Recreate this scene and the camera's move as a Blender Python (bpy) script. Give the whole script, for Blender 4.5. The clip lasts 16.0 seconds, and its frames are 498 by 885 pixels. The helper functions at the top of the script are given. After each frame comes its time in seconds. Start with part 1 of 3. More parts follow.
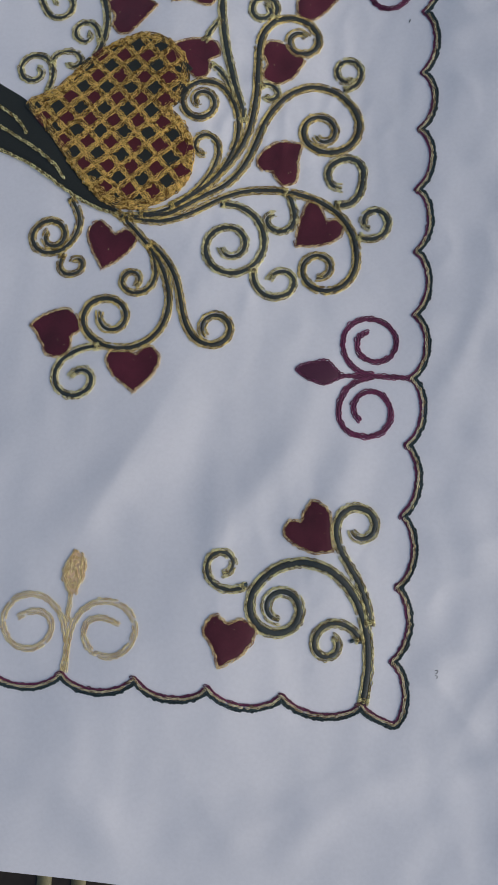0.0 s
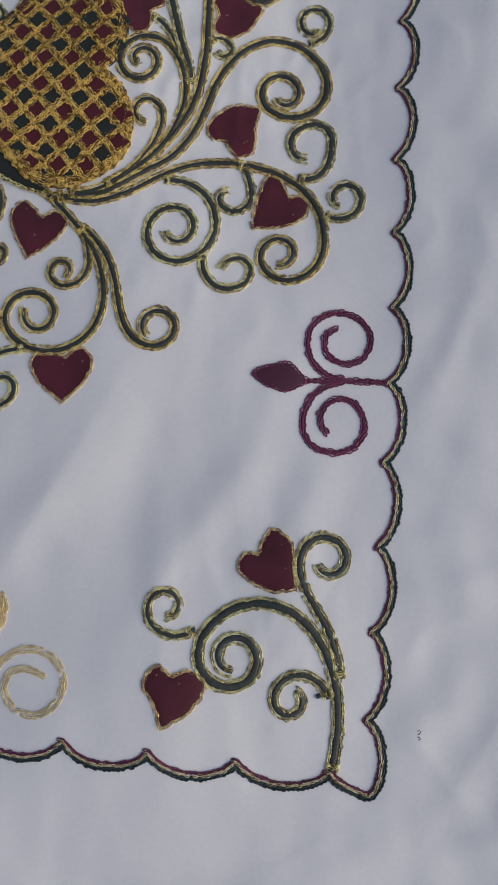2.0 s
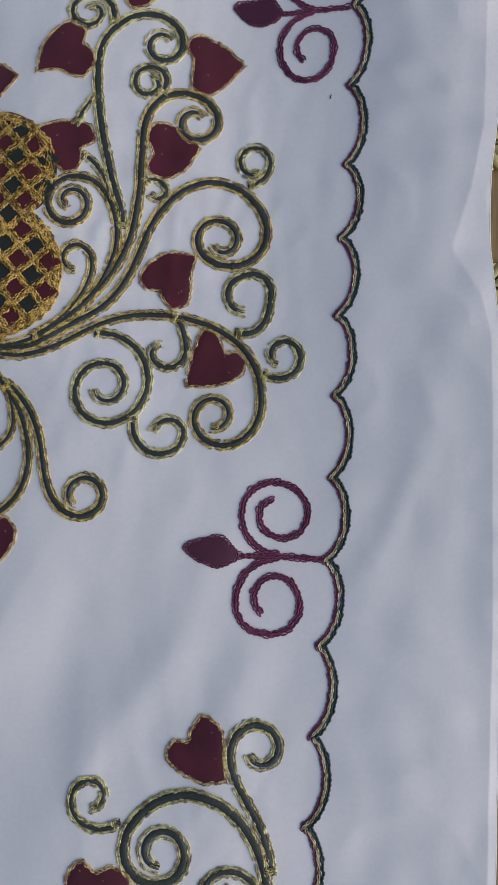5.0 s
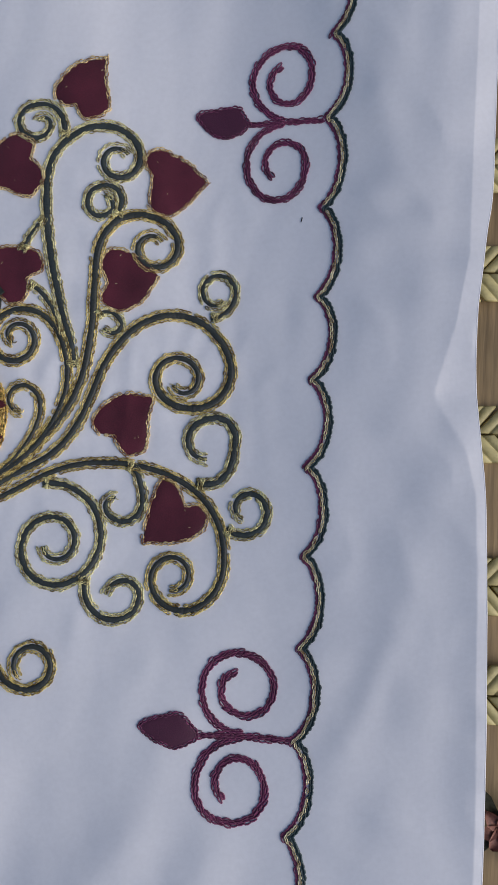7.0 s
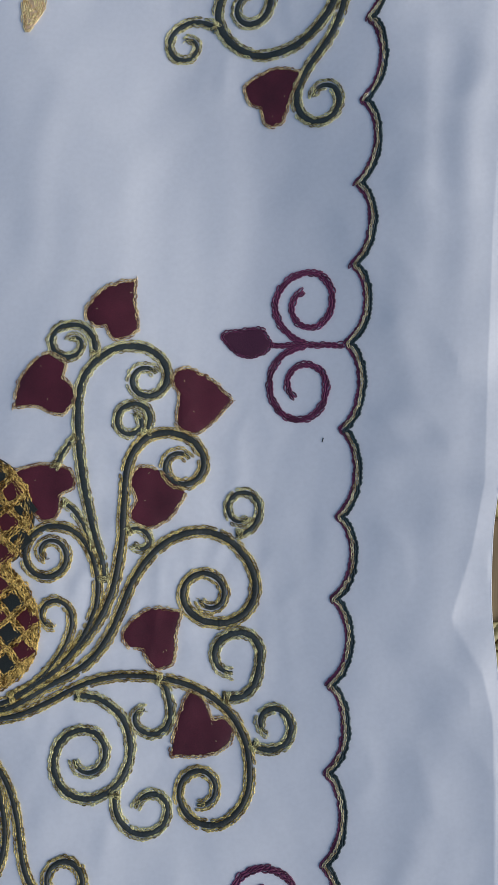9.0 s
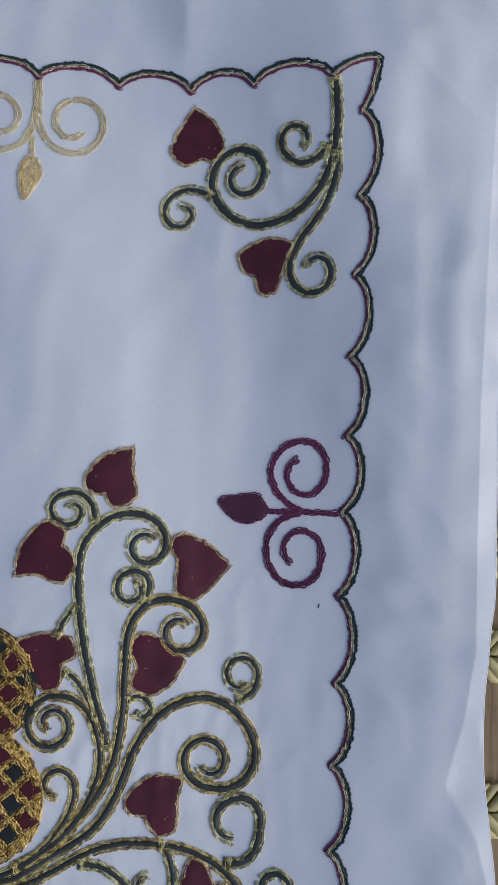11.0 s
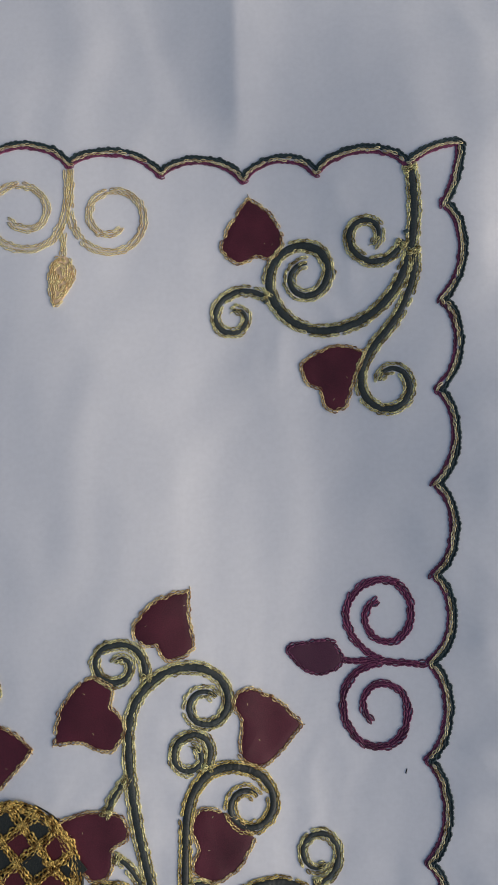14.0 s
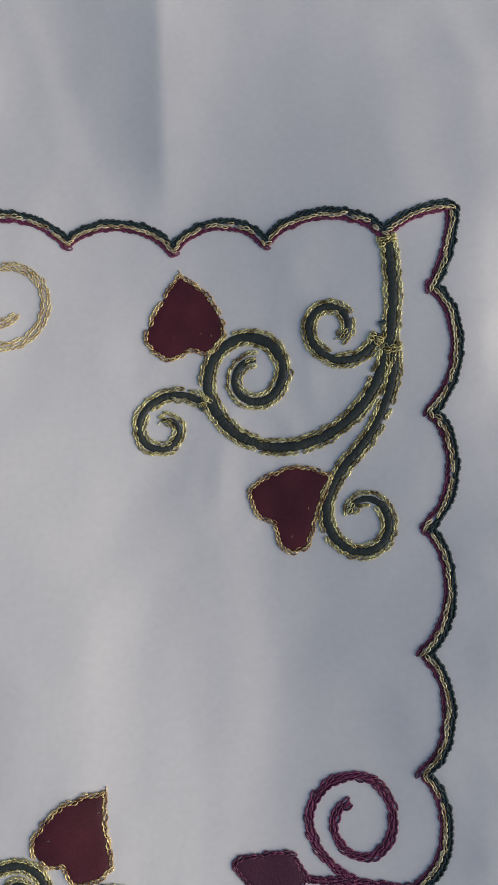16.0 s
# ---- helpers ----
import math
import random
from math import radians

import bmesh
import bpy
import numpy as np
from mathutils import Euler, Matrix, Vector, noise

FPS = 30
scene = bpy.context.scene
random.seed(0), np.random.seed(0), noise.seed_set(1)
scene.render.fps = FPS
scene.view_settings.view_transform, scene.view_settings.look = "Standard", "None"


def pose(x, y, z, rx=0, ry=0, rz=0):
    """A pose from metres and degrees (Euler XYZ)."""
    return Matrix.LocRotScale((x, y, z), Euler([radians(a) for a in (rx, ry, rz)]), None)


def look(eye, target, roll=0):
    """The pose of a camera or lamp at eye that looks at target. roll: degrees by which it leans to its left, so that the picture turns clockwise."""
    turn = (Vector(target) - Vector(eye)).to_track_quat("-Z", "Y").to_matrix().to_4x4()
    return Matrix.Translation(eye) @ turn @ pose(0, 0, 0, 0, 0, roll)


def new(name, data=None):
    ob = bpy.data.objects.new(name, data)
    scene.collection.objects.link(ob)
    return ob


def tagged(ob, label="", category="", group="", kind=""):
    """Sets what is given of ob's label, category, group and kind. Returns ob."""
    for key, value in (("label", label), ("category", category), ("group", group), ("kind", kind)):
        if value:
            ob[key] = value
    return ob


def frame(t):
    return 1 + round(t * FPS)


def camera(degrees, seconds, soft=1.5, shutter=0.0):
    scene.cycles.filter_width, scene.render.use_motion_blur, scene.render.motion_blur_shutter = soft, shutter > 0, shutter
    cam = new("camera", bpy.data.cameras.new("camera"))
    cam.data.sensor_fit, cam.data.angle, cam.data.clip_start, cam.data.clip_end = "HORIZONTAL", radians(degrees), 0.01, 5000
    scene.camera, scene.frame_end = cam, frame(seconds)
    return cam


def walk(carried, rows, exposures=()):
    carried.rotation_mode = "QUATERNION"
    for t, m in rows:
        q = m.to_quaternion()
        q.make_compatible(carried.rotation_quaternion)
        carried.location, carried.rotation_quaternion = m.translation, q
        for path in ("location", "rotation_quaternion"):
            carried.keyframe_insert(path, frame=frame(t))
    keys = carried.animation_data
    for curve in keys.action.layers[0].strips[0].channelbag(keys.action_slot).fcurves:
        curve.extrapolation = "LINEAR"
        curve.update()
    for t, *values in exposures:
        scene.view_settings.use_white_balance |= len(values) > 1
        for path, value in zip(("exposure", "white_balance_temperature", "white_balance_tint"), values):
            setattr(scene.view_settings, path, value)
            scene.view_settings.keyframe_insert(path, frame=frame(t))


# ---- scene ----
cam = camera(40.36, 16.0, soft=1.2)
PATH = [
    (0.0, pose(-0.0500, -0.0813, 0.3572, 6.99, 4.76, 3.93)),
    (0.5, pose(-0.0424, -0.0804, 0.3447, 7.08, 5.94, 4.08)),
    (1.0, pose(-0.0304, -0.0734, 0.3238, 6.67, 5.24, 3.75)),
    (1.5, pose(-0.0267, -0.0689, 0.3108, 6.28, 5.32, 3.66)),
    (2.0, pose(-0.0294, -0.0613, 0.3026, 6.18, 5.41, 3.42)),
    (2.5, pose(-0.0326, -0.0499, 0.3070, 6.32, 5.15, 3.26)),
    (3.0, pose(-0.0290, -0.0414, 0.3066, 6.73, 4.31, 3.24)),
    (3.5, pose(-0.0258, -0.0348, 0.3060, 6.94, 3.66, 3.40)),
    (6.0, pose(-0.0017, 0.0720, 0.2813, 3.68, 5.46, 3.48)),
    (6.5, pose(-0.0019, 0.0885, 0.2756, 3.76, 5.20, 3.42)),
    (7.0, pose(0.0029, 0.0990, 0.2714, 3.72, 5.29, 3.47)),
    (7.5, pose(0.0036, 0.1101, 0.2713, 3.57, 5.29, 3.60)),
    (8.0, pose(-0.0020, 0.1306, 0.2752, 4.07, 5.02, 3.52)),
    (8.5, pose(-0.0095, 0.1636, 0.2818, 4.13, 5.11, 3.39)),
    (9.0, pose(-0.0118, 0.1845, 0.2904, 4.64, 5.10, 3.36)),
    (11.5, pose(-0.0301, 0.2664, 0.3070, 4.96, 3.34, 2.62)),
    (12.0, pose(-0.0418, 0.2699, 0.3104, 5.21, 3.45, 2.77)),
    (12.5, pose(-0.0526, 0.2704, 0.3109, 5.43, 3.41, 2.89)),
    (13.0, pose(-0.0558, 0.2735, 0.3096, 5.26, 3.32, 2.91)),
    (13.5, pose(-0.0591, 0.2870, 0.2931, 5.21, 3.06, 2.29)),
    (14.0, pose(-0.0572, 0.3114, 0.2720, 5.41, 2.92, 1.40)),
    (14.5, pose(-0.0554, 0.3367, 0.2551, 5.60, 3.20, 0.79)),
    (15.0, pose(-0.0500, 0.3523, 0.2397, 5.43, 2.76, 0.53)),
    (15.5, pose(-0.0379, 0.3630, 0.2224, 5.13, 2.44, 0.63)),
    (16.0, pose(-0.0415, 0.3671, 0.2129, 4.88, 2.60, 0.73)),
]
# seconds, stops, kelvin, tint
EXPOSURES = [(0.0, 0.0, 6620, 12), (1.0, 0.02, 6980, 13), (2.0, 0.0, 6950, 13), (3.5, -0.02, 6900, 12), (6.5, 0.0, 6350, 14), (7.5, 0.0, 6350, 15), (9.0, 0.0, 6150, 10), (11.5, -0.05, 5950, 13), (12.5, -0.04, 6550, 11), (13.5, -0.03, 6830, 12), (14.0, -0.03, 7000, 12), (15.0, -0.05, 7080, 11), (16.0, -0.02, 7300, 11)]
walk(cam, PATH, EXPOSURES)

# ---- daylight ----
SUN_UP, SUN_ROUND = 27, 105
world = bpy.data.worlds.new("sky")
scene.world = world
world.use_nodes = True
sky = world.node_tree.nodes.new("ShaderNodeTexSky")
sky.sky_type, sky.sun_disc = "NISHITA", False
sky.sun_elevation, sky.sun_rotation = radians(SUN_UP), radians(SUN_ROUND)
backing = world.node_tree.nodes["Background"]
backing.inputs["Strength"].default_value = 0.085
world.node_tree.links.new(sky.outputs["Color"], backing.inputs["Color"])
sun = new("sun", bpy.data.lights.new("sun", "SUN"))
sun.data.energy, sun.data.angle, sun.data.color = 1.9, radians(55), (1.0, 0.95, 0.89)
toward = Vector((math.sin(radians(SUN_ROUND)) * math.cos(radians(SUN_UP)), math.cos(radians(SUN_ROUND)) * math.cos(radians(SUN_UP)), math.sin(radians(SUN_UP))))
sun.matrix_world = look(toward * 3, (0, 0, 0))


# ---- materials ----
def material(name, colour, rough=0.6, metal=0.0, vary=0.12, grain=900.0, bump=0.15, blotch=14.0, tint=None, sheen=0.0, island=0.0, spec=0.5, stretch=1.0, glint=0.0, skew=1.0):
    """A surface with variation at two scales, grain relief and, for threads, a change from stitch to stitch. Gold
    threads have their sparkle painted into the colour.
    """
    m = bpy.data.materials.new(name)
    m.use_nodes = True
    n, l = m.node_tree.nodes, m.node_tree.links
    b = n["Principled BSDF"]
    b.inputs["Metallic"].default_value = metal
    b.inputs["Specular IOR Level"].default_value = spec
    b.inputs["Sheen Weight"].default_value = sheen
    b.inputs["Sheen Roughness"].default_value = 0.4
    co = n.new("ShaderNodeTexCoord")
    big, fine = n.new("ShaderNodeTexNoise"), n.new("ShaderNodeTexNoise")
    big.inputs["Scale"].default_value, big.inputs["Detail"].default_value = blotch, 4
    fine.inputs["Scale"].default_value, fine.inputs["Detail"].default_value = grain, 3
    lay = n.new("ShaderNodeMapping")
    lay.inputs["Scale"].default_value = (1, stretch, 1)
    l.new(co.outputs["Object"], lay.inputs["Vector"])
    for node in (big, fine):
        l.new(lay.outputs["Vector"], node.inputs["Vector"])
    total = n.new("ShaderNodeMath")
    total.operation = "ADD"
    l.new(big.outputs["Fac"], total.inputs[0])
    l.new(fine.outputs["Fac"], total.inputs[1])
    last = total.outputs[0]
    if island:
        geo, more = n.new("ShaderNodeNewGeometry"), n.new("ShaderNodeMath")
        more.operation, more.inputs[1].default_value = "MULTIPLY_ADD", island
        l.new(geo.outputs["Random Per Island"], more.inputs[0])
        l.new(last, more.inputs[2])
        last = more.outputs[0]
    # lighter and darker spots of colour that stand in for glints on metal thread
    if glint:
        spots, lift = n.new("ShaderNodeTexNoise"), n.new("ShaderNodeMath")
        spots.inputs["Scale"].default_value, spots.inputs["Detail"].default_value = 430, 1
        l.new(co.outputs["Object"], spots.inputs["Vector"])
        lift.operation, lift.inputs[1].default_value, lift.inputs[2].default_value = "MULTIPLY_ADD", glint, -glint / 2
        l.new(spots.outputs["Fac"], lift.inputs[0])
        sum_up = n.new("ShaderNodeMath")
        sum_up.operation = "ADD"
        l.new(lift.outputs[0], sum_up.inputs[0])
        l.new(last, sum_up.inputs[1])
        last = sum_up.outputs[0]
    ramp = n.new("ShaderNodeMapRange")
    ramp.inputs["From Min"].default_value, ramp.inputs["From Max"].default_value = (0.6, 1.4) if not island else (0.9, 1.05 + island * 0.9)
    l.new(last, ramp.inputs["Value"])
    # above 1: mostly dark with few bright places, part of the painted sparkle
    bent = n.new("ShaderNodeMath")
    bent.operation, bent.inputs[1].default_value = "POWER", skew
    l.new(ramp.outputs["Result"], bent.inputs[0])
    mix = n.new("ShaderNodeMix")
    mix.data_type = "RGBA"
    dark = tint or tuple(c * (1 - vary * 2) for c in colour)
    mix.inputs["A"].default_value = (*dark, 1)
    mix.inputs["B"].default_value = (*[min(1, c * (1 + vary)) for c in colour], 1)
    l.new(bent.outputs[0], mix.inputs["Factor"])
    l.new(mix.outputs["Result"], b.inputs["Base Color"])
    gloss = n.new("ShaderNodeMapRange")
    gloss.inputs["To Min"].default_value, gloss.inputs["To Max"].default_value = rough - 0.08, min(1, rough + 0.08)
    l.new(fine.outputs["Fac"], gloss.inputs["Value"])
    l.new(gloss.outputs["Result"], b.inputs["Roughness"])
    if bump:
        relief = n.new("ShaderNodeBump")
        relief.inputs["Strength"].default_value, relief.inputs["Distance"].default_value = bump, 0.0006
        l.new(fine.outputs["Fac"], relief.inputs["Height"])
        l.new(relief.outputs["Normal"], b.inputs["Normal"])
    return m


def woven(name, colour, rough, pitch, bump, sheen=0.0, vary=0.03, spec=0.5):
    """Cloth: the blotchy base with warp and weft relief."""
    m = material(name, colour, rough, vary=vary, grain=500, bump=0, blotch=9, sheen=sheen, spec=spec)
    n, l = m.node_tree.nodes, m.node_tree.links
    co = n.new("ShaderNodeTexCoord")
    waves = []
    for axis in "XY":
        w = n.new("ShaderNodeTexWave")
        w.bands_direction = axis
        w.inputs["Scale"].default_value, w.inputs["Distortion"].default_value, w.inputs["Detail"].default_value = 0.314 / pitch, 0.6, 1
        l.new(co.outputs["Object"], w.inputs["Vector"])
        waves.append(w)
    add = n.new("ShaderNodeMath")
    add.operation = "ADD"
    l.new(waves[0].outputs["Fac"], add.inputs[0])
    l.new(waves[1].outputs["Fac"], add.inputs[1])
    relief = n.new("ShaderNodeBump")
    relief.inputs["Strength"].default_value, relief.inputs["Distance"].default_value = bump, 0.0002
    l.new(add.outputs[0], relief.inputs["Height"])
    l.new(relief.outputs["Normal"], n["Principled BSDF"].inputs["Normal"])
    return m


WHITE = woven("white_satin", (0.80, 0.81, 0.84), 0.36, 0.0005, 0.015, sheen=0.1)
GREEN = material("green_thread", (0.030, 0.055, 0.060), 0.45, vary=0.25, island=0.5, grain=2500, bump=0.4)
GREEN_CORE = material("green_satin_stitch", (0.042, 0.053, 0.050), 0.5, vary=0.2, grain=1500, bump=0.3, blotch=70)
WARM_CORE = material("brown_satin_stitch", (0.041, 0.047, 0.041), 0.5, vary=0.25, grain=1500, bump=0.3, blotch=70)
GREEN_CLOTH = material("green_fill", (0.022, 0.026, 0.021), 0.6, vary=0.25, grain=1500, bump=0.4)
# gold threads: glints and dark gaps are painted by bright colour, tint and spots
GOLD = material("gold_thread", (0.97, 0.62, 0.18), 0.28, metal=0.5, tint=(0.18, 0.088, 0.016), island=1.0, grain=2500, bump=0.5, glint=2.6, skew=1.2)
WARM_GOLD = material("warm_gold_thread", (1.0, 0.72, 0.26), 0.28, metal=0.45, tint=(0.20, 0.12, 0.026), island=1.0, grain=2500, bump=0.5, glint=2.8, skew=1.15)
PALE_GOLD = material("pale_gold_thread", (1.0, 0.83, 0.42), 0.28, metal=0.4, tint=(0.22, 0.16, 0.055), island=1.0, grain=2500, bump=0.5, glint=2.8, skew=1.15)
BORDER_GOLD = material("border_gold_thread", (1.0, 0.80, 0.50), 0.3, metal=0.3, tint=(0.36, 0.24, 0.11), island=1.0, grain=2500, bump=0.4, glint=1.8)
COPPER_GOLD = material("copper_gold_thread", (1.0, 0.70, 0.34), 0.28, metal=0.4, tint=(0.26, 0.12, 0.06), island=1.0, grain=2500, bump=0.5, glint=2.8, skew=1.1)
BEIGE_GOLD = material("beige_gold_thread", (1.0, 0.78, 0.40), 0.28, metal=0.3, tint=(0.62, 0.42, 0.175), island=1.0, grain=2500, bump=0.4, glint=2.4)
ORANGE_GOLD = material("orange_gold_fill", (0.80, 0.58, 0.36), 0.55, vary=0.2, grain=1200, bump=0.4, blotch=300)
PEACH = material("peach_filling", (0.82, 0.75, 0.68), 0.7, vary=0.12, grain=1800, bump=0.4)
MAROON = material("maroon_thread", (0.185, 0.038, 0.098), 0.5, vary=0.3, island=0.5, grain=2200, bump=0.4)
BUD = material("dark_purple_fill", (0.085, 0.016, 0.044), 0.55, vary=0.2, grain=2200, bump=0.3)
PATCH_RED = material("dark_red_patch", (0.105, 0.013, 0.019), 0.5, vary=0.25, grain=2400, bump=0.2)
VELVET = material("maroon_satin", (0.108, 0.016, 0.029), 0.48, vary=0.3, grain=2600, bump=0.12, blotch=60, sheen=0.1)
BLACK = material("black_thread", (0.01, 0.011, 0.012), 0.6)
WOOD = material("brown_wood", (0.44, 0.31, 0.155), 0.55, vary=0.36, grain=420, bump=0.4, blotch=90, stretch=0.06)
DARK_WOOD = material("dark_wood", (0.035, 0.026, 0.018), 0.5, vary=0.3, grain=160, bump=0.3, blotch=30)
# yellow straw as it looks in shade: the shade is in the colour
SHADED_STRAW = material("shaded_straw", (0.20, 0.19, 0.10), 0.6, vary=0.25, grain=300, bump=0.3, blotch=80)
STRAW = material("plaited_straw", (0.60, 0.52, 0.235), 0.55, vary=0.22, grain=300, bump=0.3, blotch=60)
FLOOR = material("grey_concrete", (0.28, 0.27, 0.26), 0.85, vary=0.15, grain=120, bump=0.3, blotch=4)
LEAFY = material("dry_leaf", (0.12, 0.12, 0.075), 0.6, vary=0.25)
REDDISH = material("red_petal", (0.30, 0.12, 0.08), 0.6, vary=0.25)

MM = 0.001
# ---- the lie of the cloth: soft swells on a coarse net, millimetres ----
SWELL_X, SWELL_Y, SWELL_R = (-190, -140, -90, -40, 10), (-160, -100, -40, 20, 80, 140, 200, 260, 320, 380, 450), 50
SWELL = [[1.4, 2.9, 3.3, 1.1, -4.0],
         [0.3, 0.6, 0.5, 1.9, 1.6],
         [2.4, 0.4, -1.0, -1.9, 0.8],
         [-0.7, 2.3, 5.1, 0.5, -0.1],
         [-0.5, -0.5, -2.2, -4.6, -1.0],
         [1.3, 2.2, -0.2, -1.2, 1.9],
         [-0.1, 1.5, 2.5, -5.6, -2.2],
         [-3.4, -1.3, 1.0, -7.9, 5.4],
         [-0.3, 5.0, 4.0, -7.0, 6.6],
         [0.7, 1.2, -3.6, -8.0, 4.8],
         [2.8, 1.4, -2.1, 2.8, 12.5]]
# long soft folds: x, y, direction, half length, half width, height
FOLDS = [
    (-75, -60, 62, 60, 11, 1.4), (-105, -40, 70, 70, 16, -1.2), (-35, -75, 75, 50, 10, 0.9), (-150, -60, 55, 60, 14, 1.2),
    (-165, -226, -34, 60, 14, 2.3), (-60, -215, -12, 60, 10, -1.2), (-20, -215, 40, 50, 10, 1.2), (40, -60, 75, 70, 14, 0.35), (30, 60, 85, 60, 12, -0.5),
    (-30, 520, 80, 60, 16, 0.4), (-150, 500, 95, 50, 12, 1.2),
    (-110, 340, 88, 70, 13, 0.6), (-85, 330, 92, 80, 14, -0.6), (-140, 330, 82, 60, 9, 0.6), (-60, 340, 95, 60, 12, 0.8),
    (30, 220, 15, 22, 7, 0.6), (48, 330, 88, 70, 8, 1.4), (35, 400, 95, 50, 9, -1.1),
    (25, -140, 65, 50, 10, 0.6), (45, -190, 30, 40, 8, 0.8), (28, 20, 60, 30, 6, 0.9),
]


# sharp creases: x, y, direction, half length, fall to its left and right, height
CREASES = [(-150, -60, 62, 60, 10, 16, 1.0), (-95, -100, 96, 60, 9, 14, 0.9), (-88, 60, 88, 40, 8, 8, 0.5), (-100, 330, 91, 75, 14, 20, 0.5), (28, 205, 20, 25, 8, 8, 0.45), (30, 345, 92, 60, 9, 9, 0.9), (25, -60, 72, 55, 10, 14, 0.35), (-30, -205, 35, 55, 10, 12, 0.9), (48, -150, 60, 40, 7, 9, 0.7)]


WEDGE_FOOT, WEDGE_RIDGE, WEDGE_LEFT, WEDGE_SLOPE = 455, (-79.0, -5.0), (-94.0, -40.0), 0.125


def swelling(x, y):
    """Height of the cloth, all in millimetres; takes arrays."""
    x, y = np.asarray(x, float), np.asarray(y, float)
    z = np.zeros_like(x)
    for row, cy in zip(SWELL, SWELL_Y):
        for a, cx in zip(row, SWELL_X):
            z += a * np.exp(-((x - cx) ** 2 + (y - cy) ** 2) / (2 * SWELL_R ** 2))
    for cx, cy, way, half, wide, a in FOLDS:
        c, s = math.cos(radians(way)), math.sin(radians(way))
        along, across = (x - cx) * c + (y - cy) * s, -(x - cx) * s + (y - cy) * c
        across = across + 3.0 * np.sin(along / 17 + cx)
        z += a * np.exp(-(along / half) ** 2 - (across / wide) ** 2)
    for cx, cy, way, half, wide_left, wide_right, a in CREASES:
        c, s = math.cos(radians(way)), math.sin(radians(way))
        along, across = (x - cx) * c + (y - cy) * s, -(x - cx) * s + (y - cy) * c
        fall = np.where(across > 0, across / wide_left, -across / wide_right)
        z += a * np.exp(-np.sqrt(fall ** 2 + 0.01) - (along / half) ** 2)
    # the pressed fold above the upper border: a wedge that rises to a sharp ridge and falls off gently
    far = np.clip((y - WEDGE_FOOT) / 100, 0, 1.6)
    ridge, foot = WEDGE_RIDGE[0] + WEDGE_RIDGE[1] * far, WEDGE_LEFT[0] + WEDGE_LEFT[1] * far
    up = np.clip((x - foot) / (ridge - foot), 0, 1)
    z += WEDGE_SLOPE * (ridge - foot) * np.minimum(1, far * 5) * np.where(x < ridge, up ** 1.3, np.exp(-(x - ridge) / 30))
    return z


GRID_X, GRID_Y = np.arange(-345, 95, 1.0), np.arange(-290, 660, 1.0)
GRID = swelling(*np.meshgrid(GRID_X, GRID_Y))


def crumple(x, y):
    """Small irregular unevenness; puckers where the stitching pulls the cloth together."""
    drawn = math.exp(-((x + 85) / 75) ** 2 - ((y - 140) / 110) ** 2)
    drawn += 0.7 * math.exp(-((x + 50) / 45) ** 2 - ((y + 110) / 55) ** 2) + 0.7 * math.exp(-((x + 50) / 45) ** 2 - ((y - 400) / 50) ** 2)
    z = 0.9 * noise.noise((x / 42, y / 60, 0.3)) + 0.42 * noise.noise((x / 17, y / 24, 4.1))
    z += 0.35 * (1 - abs(noise.noise((x / 55 + 0.4 * y / 55, y / 75, 7.7)))) ** 3
    loose = min(1, max(0, (x - 4) / 16)) + 0.3 * min(1, max(0, (-172 - y) / 20))  # the free margin is more creased
    z += loose * (0.6 * noise.noise((x / 17, y / 23, 5.5)) + 0.6 * (1 - abs(noise.noise((x / 34 + y / 60, y / 27, 3.3)))) ** 3)
    return z + drawn * (0.48 * noise.noise((x / 7, y / 10, 2.2)) + 0.42 * (1 - abs(noise.noise((x / 15, y / 21, 9.1)))) ** 4)


COARSE = np.array([[crumple(x, y) for x in GRID_X[::2]] for y in GRID_Y[::2]])
ROWS = np.array([np.interp(GRID_X, GRID_X[::2], row) for row in COARSE])
GRID += np.array([np.interp(GRID_Y, GRID_Y[::2], col) for col in ROWS.T]).T


def height(x, y):
    """The same, read quickly from a net of one millimetre."""
    u = np.clip(np.asarray(x, float) - GRID_X[0], 0, len(GRID_X) - 1.001)
    v = np.clip(np.asarray(y, float) - GRID_Y[0], 0, len(GRID_Y) - 1.001)
    i, j = u.astype(int), v.astype(int)
    u, v = u - i, v - j
    return (GRID[j, i] * (1 - u) + GRID[j, i + 1] * u) * (1 - v) + (GRID[j + 1, i] * (1 - u) + GRID[j + 1, i + 1] * u) * v


def mesh_object(name, verts, faces, mat, parent=None, label="", smooth=True):
    me = bpy.data.meshes.new(name)
    me.from_pydata(np.asarray(verts).tolist(), [], faces if isinstance(faces, list) else faces.tolist())
    me.materials.append(mat)
    if smooth:
        me.shade_smooth()
    ob = new(name, me)
    ob.parent = parent
    return tagged(ob, label) if label else ob


# ---- paths of the embroidery ----
def scroll_path(x, y, heading, length, bend, step=0.5):
    """A line whose bending (degrees over its whole length) runs from value to value."""
    n = max(8, int(length / step))
    s = (np.arange(n) + 0.5) / n
    k = np.interp(s, np.linspace(0, 1, len(bend)), np.radians(bend))
    a = radians(heading) + np.cumsum(k) / n - k / (2 * n)
    return np.stack([x + np.r_[0, np.cumsum(np.cos(a))] * length / n, y + np.r_[0, np.cumsum(np.sin(a))] * length / n], 1)


